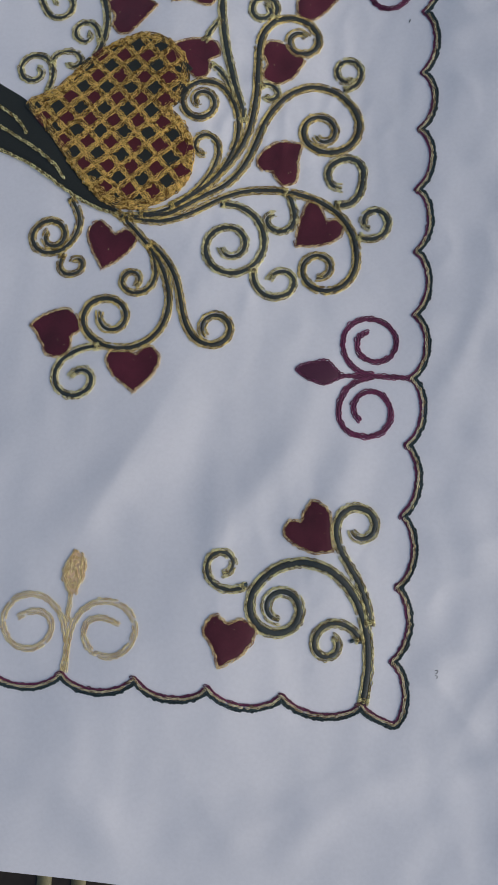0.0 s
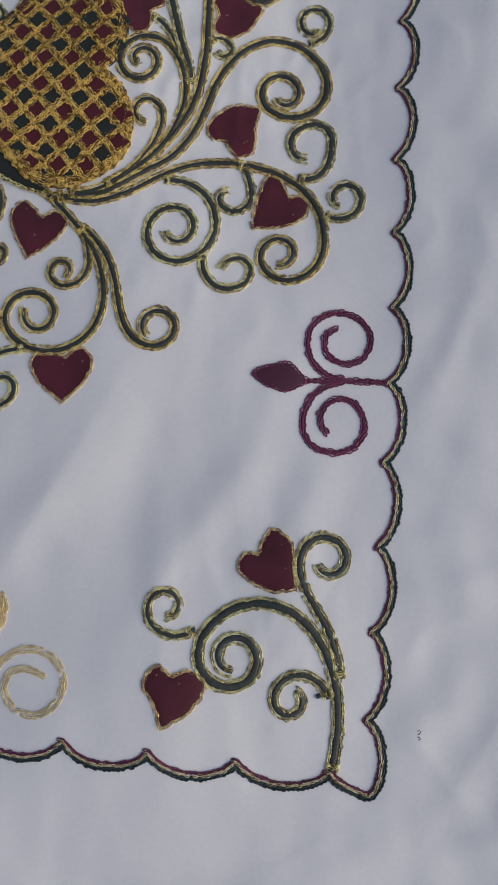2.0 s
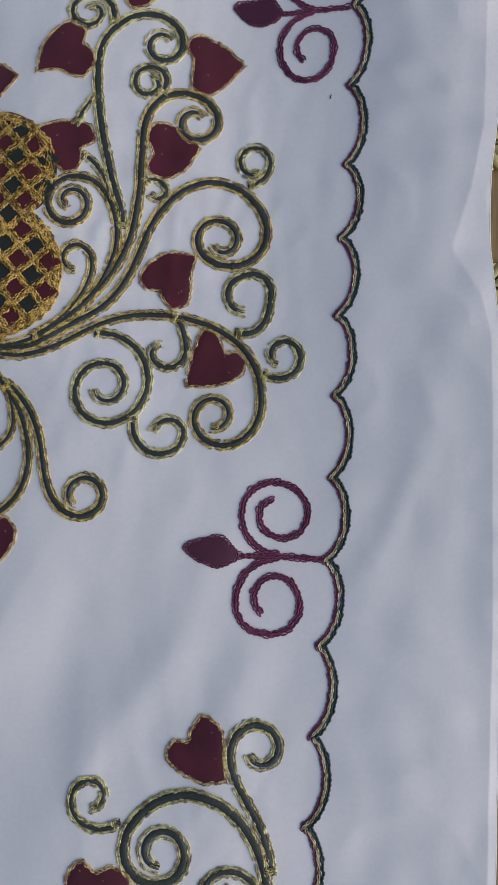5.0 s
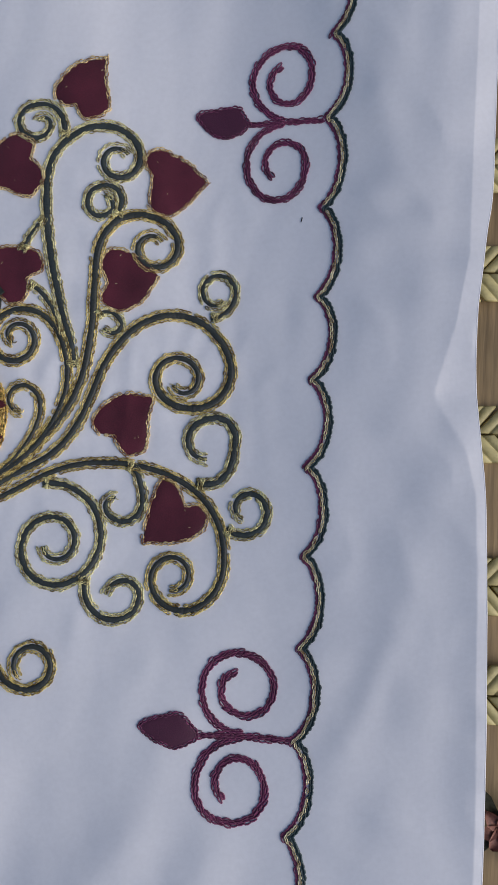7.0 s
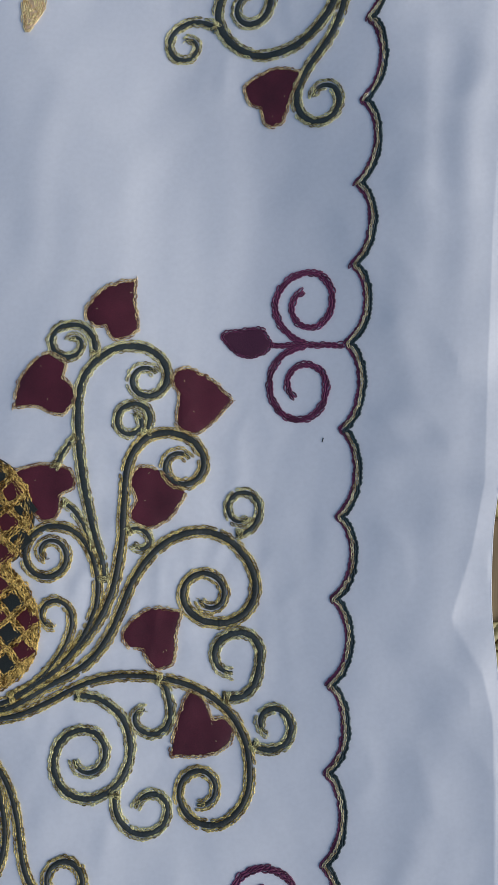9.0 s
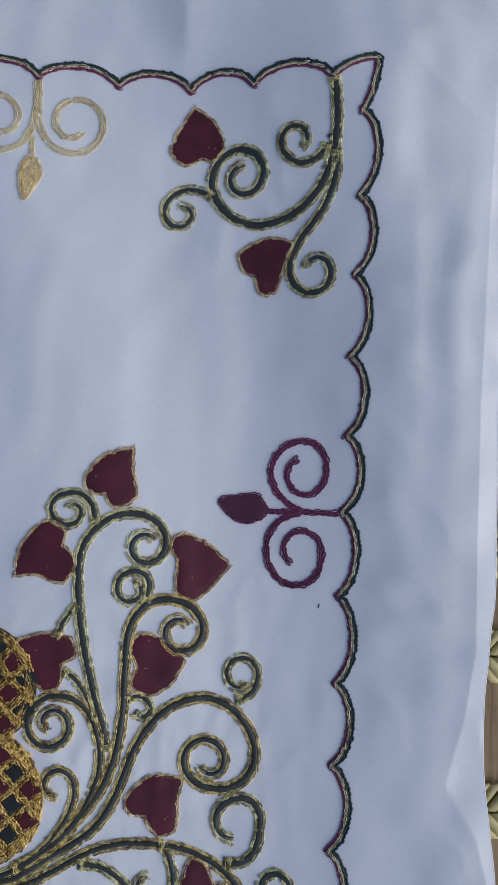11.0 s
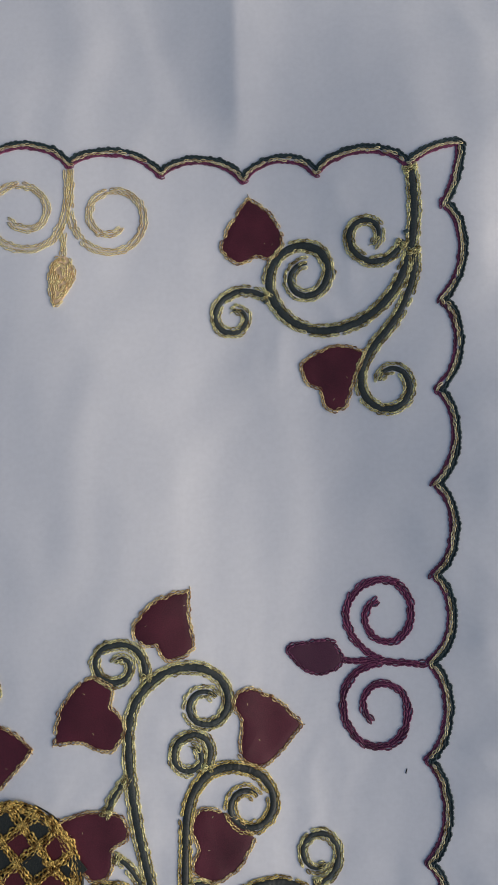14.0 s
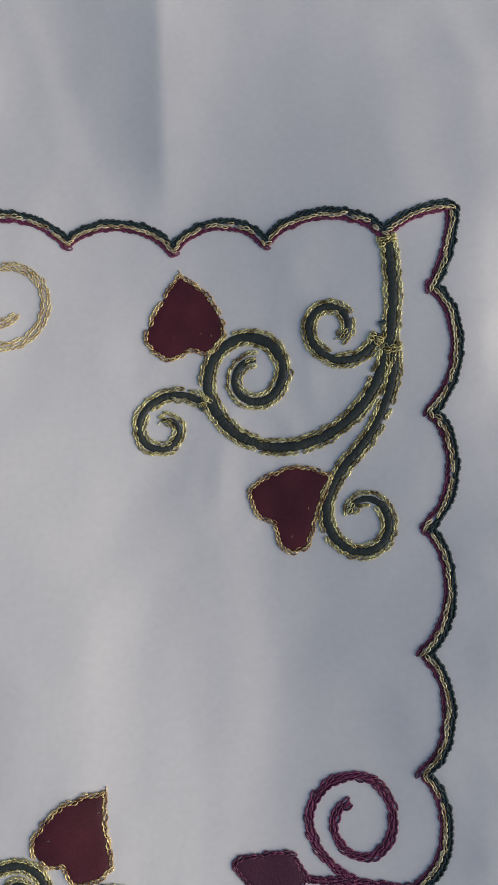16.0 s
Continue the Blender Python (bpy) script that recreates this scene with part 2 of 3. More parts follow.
def smooth_path(points, closed=False, n=10):
    p = np.array(points, float)
    e = np.vstack([p[-1], p, p[0], p[1]]) if closed else np.vstack([2 * p[0] - p[1], p, 2 * p[-1] - p[-2]])
    u = np.linspace(0, 1, n, endpoint=False)[:, None]
    out = []
    for i in range(1, len(e) - 2):
        a, b, c, d = e[i - 1:i + 3]
        out.append(0.5 * (2 * b + (c - a) * u + (2 * a - 5 * b + 4 * c - d) * u ** 2 + (3 * b - a - 3 * c + d) * u ** 3))
    return np.vstack(out + [e[1:2] if closed else e[-2:-1]])


def along(path, pitch):
    d = np.r_[0, np.cumsum(np.linalg.norm(np.diff(path, axis=0), axis=1))]
    n = max(2, int(d[-1] / pitch) + 1)
    s = np.linspace(0, d[-1], n)
    return np.stack([np.interp(s, d, path[:, 0]), np.interp(s, d, path[:, 1])], 1)


def normals(p):
    t = np.gradient(p, axis=0)
    t /= np.linalg.norm(t, axis=1)[:, None] + 1e-9
    return t, np.stack([-t[:, 1], t[:, 0]], 1)


def offset(path, d):
    return path + normals(path)[1] * d


RNG = np.random.default_rng(7)


def chain(path, width, pitch=1.9, rise=0.35, thick=0.27, loose=0.12, skip=0.0):
    """Chain stitches along a path: each is a loop of two bowed strands. Gives vertices and faces in metres."""
    p = along(path, pitch)
    t, nn = normals(p)
    p, t, nn = p[:-1], t[:-1], nn[:-1]
    m = len(p)
    p = p + nn * RNG.normal(0, loose * width * 0.5, (m, 1))
    turn = np.clip(RNG.normal(0, 0.16, m), -0.28, 0.28)
    t, nn = t * np.cos(turn)[:, None] + nn * np.sin(turn)[:, None], nn * np.cos(turn)[:, None] - t * np.sin(turn)[:, None]
    size = 1 + RNG.normal(0, 0.16, m)
    if skip:
        kept = RNG.random(m) >= skip
        kept[0] = True
        p, t, nn, size = p[kept], t[kept], nn[kept], size[kept]
        m = len(p)
    r = width * thick
    verts, faces, base = [], [], 0
    for side in (-1, 1):
        rings = []
        for u, v, q, lift in ((-0.15, 0.06, 0.55, 0.0), (0.28, 0.34, 1.0, 0.35), (0.72, 0.36, 1.0, 0.35), (1.25, 0.10, 0.55, 0.1)):
            c = p + t * (u * pitch) + nn * (side * v * width * size)[:, None]
            for du, dz in ((1, 0), (0, 1), (-1, 0), (0, -1)):
                w = c + nn * (du * r * q)
                z = height(w[:, 0], w[:, 1]) + rise + lift * r + dz * r * q
                rings.append(np.column_stack([w, z]))
        verts.append(np.stack(rings, 1).reshape(-1, 3))
        f = [(k * 4 + j, k * 4 + (j + 1) % 4, k * 4 + 4 + (j + 1) % 4, k * 4 + 4 + j) for k in range(3) for j in range(4)]
        f += [(3, 2, 1, 0), (12, 13, 14, 15)]
        faces.append((np.array(f)[None] + (np.arange(m) * 16)[:, None, None]).reshape(-1, 4) + base)
        base += m * 16
    return np.vstack(verts) * MM, np.vstack(faces)


def joined(pieces):
    verts, faces, base = [], [], 0
    for v, f in pieces:
        verts.append(v)
        faces.append(f + base)
        base += len(v)
    return np.vstack(verts), np.vstack(faces)


def whiskers(spots, long=3.0):
    """Loose thread ends that stick out at the given places."""
    bits = []
    for x, y in spots:
        a = RNG.random() * 2 * math.pi
        q = np.array([(x, y), (x + 0.5 * long * math.cos(a), y + 0.5 * long * math.sin(a)), (x + long * math.cos(a + 0.5), y + long * math.sin(a + 0.5))])
        bits.append(ribbon(smooth_path(q), 0.32, 0.5, (1, 0.6)))
    return bits


def satin(path, width, rise=0.55, taper=(0.95, 0.5)):
    """A cord of close satin stitches laid across the line: uneven rows, frayed sides."""
    p = along(path, 0.42)
    _, nn = normals(p)
    m = len(p)
    w = np.interp(np.linspace(0, 1, m), (0, 0.75, 1), (taper[0], 1, taper[1])) * width / 2 * (1 + 0.05 * np.sin(np.arange(m) * 0.9))
    row = RNG.normal(0, 0.05, m) + 0.045 * (-1) ** np.arange(m)
    rows = []
    for u, z in ((-1, -0.3), (-0.8, 0.6), (-0.3, 0.95), (0.3, 0.95), (0.8, 0.6), (1, -0.3)):
        q = p + nn * (u * w * (1 + (RNG.normal(0, 0.05, m) if abs(u) > 0.7 else 0)))[:, None]
        rows.append(np.column_stack([q, height(q[:, 0], q[:, 1]) + z * rise + row * (abs(u) < 0.9)]))
    v = np.stack(rows, 1).reshape(-1, 3) * MM
    i = np.arange(m - 1)[:, None, None] * 6
    return v, (i + np.array([(j, j + 1, j + 7, j + 6) for j in range(5)])[None]).reshape(-1, 4)


def ribbon(path, width, rise=0.5, taper=(1.0, 0.6)):
    """A padded cord, domed across, that lies on the cloth."""
    p = along(path, 0.8)
    _, nn = normals(p)
    w = np.interp(np.linspace(0, 1, len(p)), (0, 0.75, 1), (taper[0], 1, taper[1])) * width / 2
    w = w * (1 + 0.07 * np.sin(np.arange(len(p)) * 2.1 + RNG.random() * 6))
    rows = []
    for u, z in ((-1, -0.3), (-0.85, 0.55), (0, 1), (0.85, 0.55), (1, -0.3)):
        q = p + nn * (u * w)[:, None]
        rows.append(np.column_stack([q, height(q[:, 0], q[:, 1]) + z * rise]))
    v = np.stack(rows, 1).reshape(-1, 3) * MM
    i = np.arange(len(p) - 1)[:, None, None] * 5
    f = np.array([(j, j + 1, j + 6, j + 5) for j in range(4)])[None]
    return v, (i + f).reshape(-1, 4)


def pad(outline, rise):
    """A filled patch with a rounded rim."""
    c = outline.mean(0)
    rows = []
    for s, z in ((1.0, -0.2), (0.985, 0.6), (0.93, 0.95), (0.7, 1.0), (0.4, 1.05), (0.12, 1.05)):
        q = c + (outline - c) * s
        rows.append(np.column_stack([q, height(q[:, 0], q[:, 1]) + z * rise]))
    n = len(outline)
    v = np.vstack(rows) * MM
    f = [(k * n + j, k * n + (j + 1) % n, k * n + n + (j + 1) % n, k * n + n + j) for k in range(5) for j in range(n)]
    return v, f + [tuple(range(5 * n, 6 * n))]


# ---- ground and underlay ----
def box_mesh(name, lo, hi, mat, parent=None, bevel=0.001, label=""):
    bm = bmesh.new()
    bmesh.ops.create_cube(bm, size=1)
    for v in bm.verts:
        v.co = [lo[k] + (v.co[k] + 0.5) * (hi[k] - lo[k]) for k in range(3)]
    bmesh.ops.bevel(bm, geom=bm.edges[:], offset=bevel, segments=2, affect="EDGES")
    me = bpy.data.meshes.new(name)
    bm.to_mesh(me)
    bm.free()
    me.materials.append(mat)
    ob = new(name, me)
    ob.parent = parent
    return tagged(ob, label) if label else ob


ground = mesh_object("ground", [(-300, -300, -0.45), (300, -300, -0.45), (300, 300, -0.45), (-300, 300, -0.45)], [(0, 1, 2, 3)], FLOOR)
tagged(ground, "plain grey concrete floor under the bench", "floor", kind="structure")
bench = tagged(new("bench"), "low wooden bench with brown and dark boards", "bench")
bench.location = (-0.1, 0.15, -0.45)
bench.empty_display_size = 0.1


def bench_part(name, lo, hi, mat, label=""):
    o = (-0.1, 0.15, -0.45)
    return box_mesh(name, [a - b for a, b in zip(lo, o)], [a - b for a, b in zip(hi, o)], mat, bench, 0.0015, label)


TOP = -0.0155
for k in range(9):
    x0 = -0.5 + k * 0.1
    bench_part("board", (x0 + 0.0008, -0.235, TOP - 0.022), (x0 + 0.0992, 0.80, TOP), WOOD)
bench_part("front_rail", (-0.5, -0.33, TOP - 0.03), (0.4, -0.237, TOP + 0.001), DARK_WOOD, "dark wooden front rail")
for x0 in (-0.48, 0.34):
    for y0 in (-0.30, 0.74):
        bench_part("leg", (x0, y0, -0.45), (x0 + 0.05, y0 + 0.05, TOP - 0.03), DARK_WOOD)


COLUMNS = (0.0, 0.05, 0.31, 0.33, 0.35, 0.5, 0.66, 0.68, 0.7, 0.95, 1.0)


def straw_blade(side, length=0.0172, width=0.0118):
    """One visible crossing of the plait: a slanted, softly domed pad with a folded outer edge."""
    bm = bmesh.new()
    rows = []
    for v in (0.0, 0.06, 0.3, 0.7, 0.94, 1.0):
        row = []
        for u in COLUMNS:
            rim = min(u, 1 - u, v, 1 - v)
            z = 0.0002 if u in (0.33, 0.68) and 0 < v < 1 else 0.0 if rim < 0.01 else 0.0009 if rim < 0.1 else 0.0012
            cut = 0.0005 * max(0, 1 - v / 0.3) * (u - 0.5)
            row.append(bm.verts.new((u * length * 0.975 - 0.0105 * v - cut, side * (0.0118 - v * width), z + 0.0006 * v)))
        rows.append(row)
    for p, q in zip(rows, rows[1:]):
        for i in range(len(COLUMNS) - 1):
            bm.faces.new((p[i], p[i + 1], q[i + 1], q[i]))
    bm.faces.new([r[0] for r in rows] + rows[-1][1:] + [r[-1] for r in rows[-2::-1]] + rows[0][-2:0:-1])
    bmesh.ops.recalc_face_normals(bm, faces=bm.faces[:])
    me = bpy.data.meshes.new("straw_blade")
    bm.to_mesh(me)
    bm.free()
    me.shade_smooth()
    me.materials.append(STRAW)
    return me


BLADES = {side: straw_blade(side) for side in (-1, 1)}


def straw_braid(x, y, way, count):
    braid = tagged(new("straw_braid"), "flat yellow plaited straw band lying on the bench", "straw braid", "straw bands on the bench")
    braid.matrix_world = pose(x, y, TOP + 0.003, 0, 0, way)
    for i in range(count):
        for side in (-1, 1):
            b = new("straw_blade", BLADES[side])
            b.parent = braid
            b.matrix_basis = pose(i * 0.0172 + (0.0086 if side > 0 else 0), 0, 0.0004 * RNG.random(), 1.5 * RNG.normal(), 0, RNG.normal(0, 1.2))
    return braid


for y in (0.355, 0.306, 0.236, 0.190, 0.123, 0.062, 0.019, -0.075):
    straw_braid(0.035, y, 2, 8)


def straw_strip(x, y, length):
    """A narrow flat straw, slightly bowed across."""
    rows = [(dx, z) for dx, z in ((-0.004, 0.0), (-0.0035, 0.0012), (0, 0.0018), (0.0035, 0.0012), (0.004, 0.0))]
    steps = np.linspace(0, length, 9)
    v = [(dx + 0.0006 * math.sin(s * 90), s, z) for s in steps for dx, z in rows]
    f = [(k * 5 + j, k * 5 + j + 1, k * 5 + 6 + j, k * 5 + 5 + j) for k in range(8) for j in range(4)]
    ob = mesh_object("straw_strip", v, f, SHADED_STRAW)
    ob.location = (x, y, TOP + 0.001)
    return tagged(ob, "narrow flat yellow straw strip on the dark rail, shade painted into its colour", "straw strip", "straws on the dark rail")


for x in (-0.209, -0.1755, -0.157, -0.128):
    straw_strip(x, -0.33, 0.09)


def petal(length, width, name, mat, parent, m):
    rows = []
    for u, w, z in ((0, 0.25, 0.0), (0.3, 0.8, 0.002), (0.65, 1.0, 0.0025), (0.9, 0.6, 0.001), (1.0, 0.1, 0.0)):
        rows += [(u * length, s * w * width / 2, z + 0.0015 * s * s) for s in (-1, -0.5, 0, 0.5, 1)]
    f = [(k * 5 + j, k * 5 + j + 1, k * 5 + 6 + j, k * 5 + 5 + j) for k in range(4) for j in range(4)]
    ob = mesh_object(name, rows, f, mat, parent)
    ob.matrix_basis = m
    return ob


flower = tagged(new("dried_flower"), "small reddish dried flower with green leaves on the bench", "dried flower")
flower.matrix_world = pose(0.083, -0.030, TOP + 0.002)
for k in range(6):
    petal(0.009, 0.006, "petal", REDDISH, flower, pose(0, 0, 0.001, 0, -12, k * 60 + 10))
for k in range(4):
    petal(0.020, 0.008, "leaf", LEAFY, flower, pose(0, 0, 0, 0, -3, k * 90 + 35))

# ---- the cloth ----
cloth = tagged(new("embroidered_cloth"), "white satin cloth embroidered with maroon hearts and green and gold scrolls", "embroidered cloth")
cloth.empty_display_size = 0.05
EDGE_Y = (-270, -18, 29, 75, 104, 118, 137, 153, 172, 188, 205, 220, 250, 311, 400, 640)
EDGE_X = (77, 74.1, 73.2, 71.5, 69.8, 68.1, 65.9, 64.7, 64.6, 65.6, 66.9, 68.3, 68.2, 67, 69, 73)


# where the rim turns down: a narrow strip that widens to a folded corner at one place
CREASE_Y = (-270, -18, 70, 100, 117, 138, 167, 196, 225, 300, 640)
CREASE_X = (73.6, 70.7, 68.2, 66.4, 62.0, 48.7, 56.3, 60.5, 60, 59, 68)


def cloth_height(x, y):
    """The cloth with its rims hanging down to the bench."""
    crease = np.interp(y, CREASE_Y, CREASE_X)
    return height(x, y) - 0.21 * np.clip(x - crease, 0, 26) - 0.08 * np.clip(-252 - y, 0, 20)


def fabric():
    us, ys = np.r_[np.linspace(0, 0.93, 200, endpoint=False), np.linspace(0.93, 1, 60)], np.linspace(-266, 640, 440)
    u, y = np.meshgrid(us, ys)
    rim = smooth_path(list(zip(EDGE_X, EDGE_Y)))
    edge = np.interp(y, rim[:, 1], rim[:, 0])
    x = -330 + (edge + 330) * u
    z = cloth_height(x, y)
    v = np.stack([x, y, z], -1).reshape(-1, 3) * MM
    n = len(us)
    i = (np.arange(len(ys) - 1)[:, None] * n + np.arange(n - 1)[None]).reshape(-1)
    f = np.stack([i, i + 1, i + n + 1, i + n], 1)
    return mesh_object("fabric", v, f, WHITE, cloth)


fabric()


def hem(points, name, r=0.4):
    """The rolled edge: a thin round rim that follows the cloth."""
    p = along(smooth_path(points), 3)
    _, nn = normals(p)
    z0 = cloth_height(p[:, 0], p[:, 1])
    rows = [np.column_stack([p + nn * (r * math.cos(a)), z0 - r + 0.08 + r * math.sin(a)]) for a in np.linspace(0, 2 * math.pi, 8, endpoint=False)]
    v = np.stack(rows, 1).reshape(-1, 3) * MM
    i = np.arange(len(p) - 1)[:, None, None] * 8
    f = (i + np.array([(j, (j + 1) % 8, 8 + (j + 1) % 8, 8 + j) for j in range(8)])[None]).reshape(-1, 4)
    return mesh_object(name, v, f, WHITE, cloth, "rolled white hem")


hem(list(zip(EDGE_X[::-1], EDGE_Y[::-1])), "hem")
hem([(-330, -266), (-200, -266), (-60, -266), (78.5, -266)], "hem")


# ---- kinds of embroidery ----
def vine(width, x, y, heading, length, bend):
    path = scroll_path(x, y, heading, length, bend)
    warm = -210 < x < -118 and 60 < y < 110  # the stems that spring from the foot of the basket
    width *= 0.99 if width > 2.1 else 0.93
    t, nn = normals(path)
    tie = path[3] + nn[3] * np.linspace(-1, 1, 9)[:, None] * (width / 2 + 1.2)
    scroll = mesh_object("vine_scroll", *satin(path, width * 1.16, 0.75 if warm else 0.55, (0.75 if warm else 0.95, 0.55)), WARM_CORE if warm else GREEN_CORE, cloth, "dark brownish green satin-stitched stem" if warm else "dark green satin-stitched scroll")
    sides = [chain(offset(path, s * (width / 2 + 0.66)), 1.3, 1.7, 0.32, 0.22, 0.2, 0.02) for s in (-1, 1)]
    sides += [chain(tie + t[3] * d, 1.4, 1.6, 0.75, 0.2, 0.3) for d in (0, 1.1)]
    sides.append(chain(path[-8:], 1.3, 1.4, 0.6, 0.2, 0.3))
    sides += whiskers([path[-1]], 1.6)
    mesh_object("gold_edging", *joined(sides), WARM_GOLD if warm else PALE_GOLD, scroll, "gold chain-stitched edging" if warm else "pale gold chain-stitched edging")
    return scroll


def maroon(width, x, y, heading, length, bend):
    path = scroll_path(x, y, heading, length, bend)
    parts = [ribbon(path, width * 0.72, 0.24, (1, 0.8))] + [chain(offset(path, s * width * 0.25), width * 0.56, 2.5, 0.22, 0.22, 0.06) for s in (-1, 1)]
    return mesh_object("maroon_curl", *joined(parts), MAROON, cloth)


def gold(width, x, y, heading, length, bend):
    path = scroll_path(x, y, heading, length, bend)
    curl = mesh_object("gold_curl", *joined([chain(offset(path, s * width * 0.33), 1.25, 1.8, 0.3, 0.165, 0.2, 0.04) for s in (-1, 1)]), BEIGE_GOLD, cloth)
    mesh_object("filling", *ribbon(path, width * 0.34, 0.10, (1, 0.6)), PEACH, curl, "pale peach thread filling")
    return curl


def bezier(a, b, c, d, n=14):
    u = np.linspace(0, 1, n, endpoint=False)[:, None]
    return a * (1 - u) ** 3 + 3 * b * u * (1 - u) ** 2 + 3 * c * u * u * (1 - u) + d * u ** 3


def heart_line(tip, flank, wide, lobe, notch, lobe_two, wide_two, flank_two):
    """The outline of a heart: up one side to the notch and down the other, sharp at the tip and the notch."""
    up = smooth_path([tip, flank, wide, lobe, notch])
    down = smooth_path([notch, lobe_two, wide_two, flank_two, tip])
    return np.vstack([up, down[1:-1]])


def heart(*points):
    line = heart_line(*points)
    v, f = pad(line, 0.5)
    patch = mesh_object("heart_patch", v, f, VELVET, cloth, "maroon satin heart")
    ring = np.vstack([line, line[:1]])
    step = np.roll(line, -1, 0) - line
    sign = 1 if np.sum(line[:, 0] * step[:, 1] - line[:, 1] * step[:, 0]) < 0 else -1
    mesh_object("gold_edging", *joined([chain(offset(ring, 0.15 * sign), 1.4, 1.7, 0.36, 0.2, 0.25, 0.03)] + whiskers([line[0]], 1.6)), COPPER_GOLD, patch, "coppery gold chain-stitched edging")
    c = line.mean(0)
    bits = []
    for _ in range(2):
        q = c + (line[RNG.integers(len(line))] - c) * (0.3 + 0.5 * RNG.random())
        a = RNG.random() * 6.3
        bits.append(ribbon(np.array([q, q + 0.4 * np.array([math.cos(a), math.sin(a)]), q + 0.8 * np.array([math.cos(a + 0.6), math.sin(a + 0.6)])]), 0.22, 0.7, (1, 1)))
    mesh_object("thread_fleck", *joined(bits), BEIGE_GOLD, patch, "stray pale thread flecks")
    return patch


def bud(*points):
    line = smooth_path(points, True, 6)[:-1]
    v, f = pad(line, 0.55)
    ob = mesh_object("maroon_bud", v, f, BUD, cloth)
    ring = np.vstack([line, line[:1]])
    mesh_object("stitched_rim", *chain(ring, 1.4, 2.0, 0.3, 0.24), MAROON, ob)
    return ob


def goldbud(*points):
    line = smooth_path(points, True, 6)[:-1]
    v, f = pad(line, 0.5)
    ob = mesh_object("gold_bud", v, f, ORANGE_GOLD, cloth)
    c = line.mean(0)
    rows = [chain(np.vstack([q, q[:1]]), 1.2, 1.6, 0.55, 0.2, 0.5, 0.15) for q in (c + (line - c) * s for s in (1.0, 0.75, 0.5, 0.25))]
    mesh_object("gold_stitches", *joined(rows), BEIGE_GOLD, ob, "beige gold chain stitches")
    return ob


# ---- scalloped border ----
def scallops(cusps, depths, side):
    line = []
    for (a, b), d in zip(zip(cusps, cusps[1:]), depths):
        a, b = np.array(a), np.array(b)
        t = (b - a) / np.linalg.norm(b - a)
        n = np.array([t[1], -t[0]]) * side
        line.append(bezier(a, a + (b - a) * 0.22 + n * d * 1.34, b - (b - a) * 0.22 + n * d * 1.34, b, 24))
    return np.vstack(line + [np.array(cusps[-1:])])


BORDER_TOP = [
    (-222.2, 460.8), (-185.6, 454.1), (-150.7, 452.3), (-112.2, 449.5), (-77.1, 446.7), (-47.0, 447.5),
    (-10.9, 447.7), (8.5, 455.6),
]
BORDER_RIGHT = [
    (2.9, 431.6), (3.4, 395.0), (2.7, 359.7), (1.8, 322.3), (1.8, 286.6), (0.9, 252.6),
    (0.6, 215.1), (0.8, 177.3), (0.4, 142.7), (0.4, 107.0), (1.0, 71.3), (1.4, 35.3),
    (1.0, -0.0), (-0.2, -35.9), (-1.1, -72.7), (-2.1, -109.1), (-2.9, -146.0),
]
BORDER_BOTTOM = [
    (0.4, -176.7), (-17.1, -168.8), (-56.8, -166.8), (-94.3, -165.7), (-132.0, -164.5), (-171.1, -165.5),
    (-211.4, -167.4),
]
BORDER_LINE = BORDER_TOP + BORDER_RIGHT + BORDER_BOTTOM
BORDER_DEPTH = [7.5] * 6 + [1.8, 2.0] + [7.2] * 16 + [5.5, 1.8] + [7.5] * 5


def border(name, cusps, depths, label):
    path = scallops(cusps, depths, -1)
    ob = mesh_object(name, *joined([ribbon(offset(path, 1.3), 1.7, 0.36, (1, 1)), chain(offset(path, 1.35), 1.7, 2.0, 0.24, 0.26)]), GREEN, cloth, label)
    mesh_object("gold_cord", *chain(offset(path, -0.1), 1.15, 1.8, 0.66, 0.19, 0.3, 0.05), BORDER_GOLD, ob, "gold chain-stitched cord")
    mesh_object("maroon_cord", *joined([ribbon(offset(path, -1.05), 1.0, 0.35, (1, 1)), chain(offset(path, -1.05), 1.4, 2.0, 0.25, 0.22)]), MAROON, ob, "maroon chain-stitched cord")
    return ob


border("scalloped_border", BORDER_LINE, BORDER_DEPTH, "dark green, gold and maroon scalloped border")

# ---- heart basket with its lattice ----
BASKET = [
    (-224.4, 151.9), (-208.7, 159.6), (-193.6, 175.9), (-177.9, 188.4), (-161.5, 194.8), (-146.1, 191.1),
    (-135.4, 180.7), (-131.9, 166.7), (-136.3, 153.2), (-139.7, 147.9), (-132.1, 139.4), (-126.5, 128.2),
    (-125.6, 115.1), (-129.5, 103.3), (-140.0, 94.5), (-152.4, 88.6), (-165.5, 89.0), (-175.6, 93.7),
    (-186.4, 104.0), (-199.7, 120.5), (-213.2, 137.5),
]
LATTICE = [(-172.0, 140.5), (-165.4, 133.5), (-179.4, 134.1)]


def inside(p, line):
    x, y = p
    hit, n = False, len(line)
    for i in range(n):
        (x1, y1), (x2, y2) = line[i], line[i - 1]
        if (y1 > y) != (y2 > y) and x < (x2 - x1) * (y - y1) / (y2 - y1) + x1:
            hit = not hit
    return hit


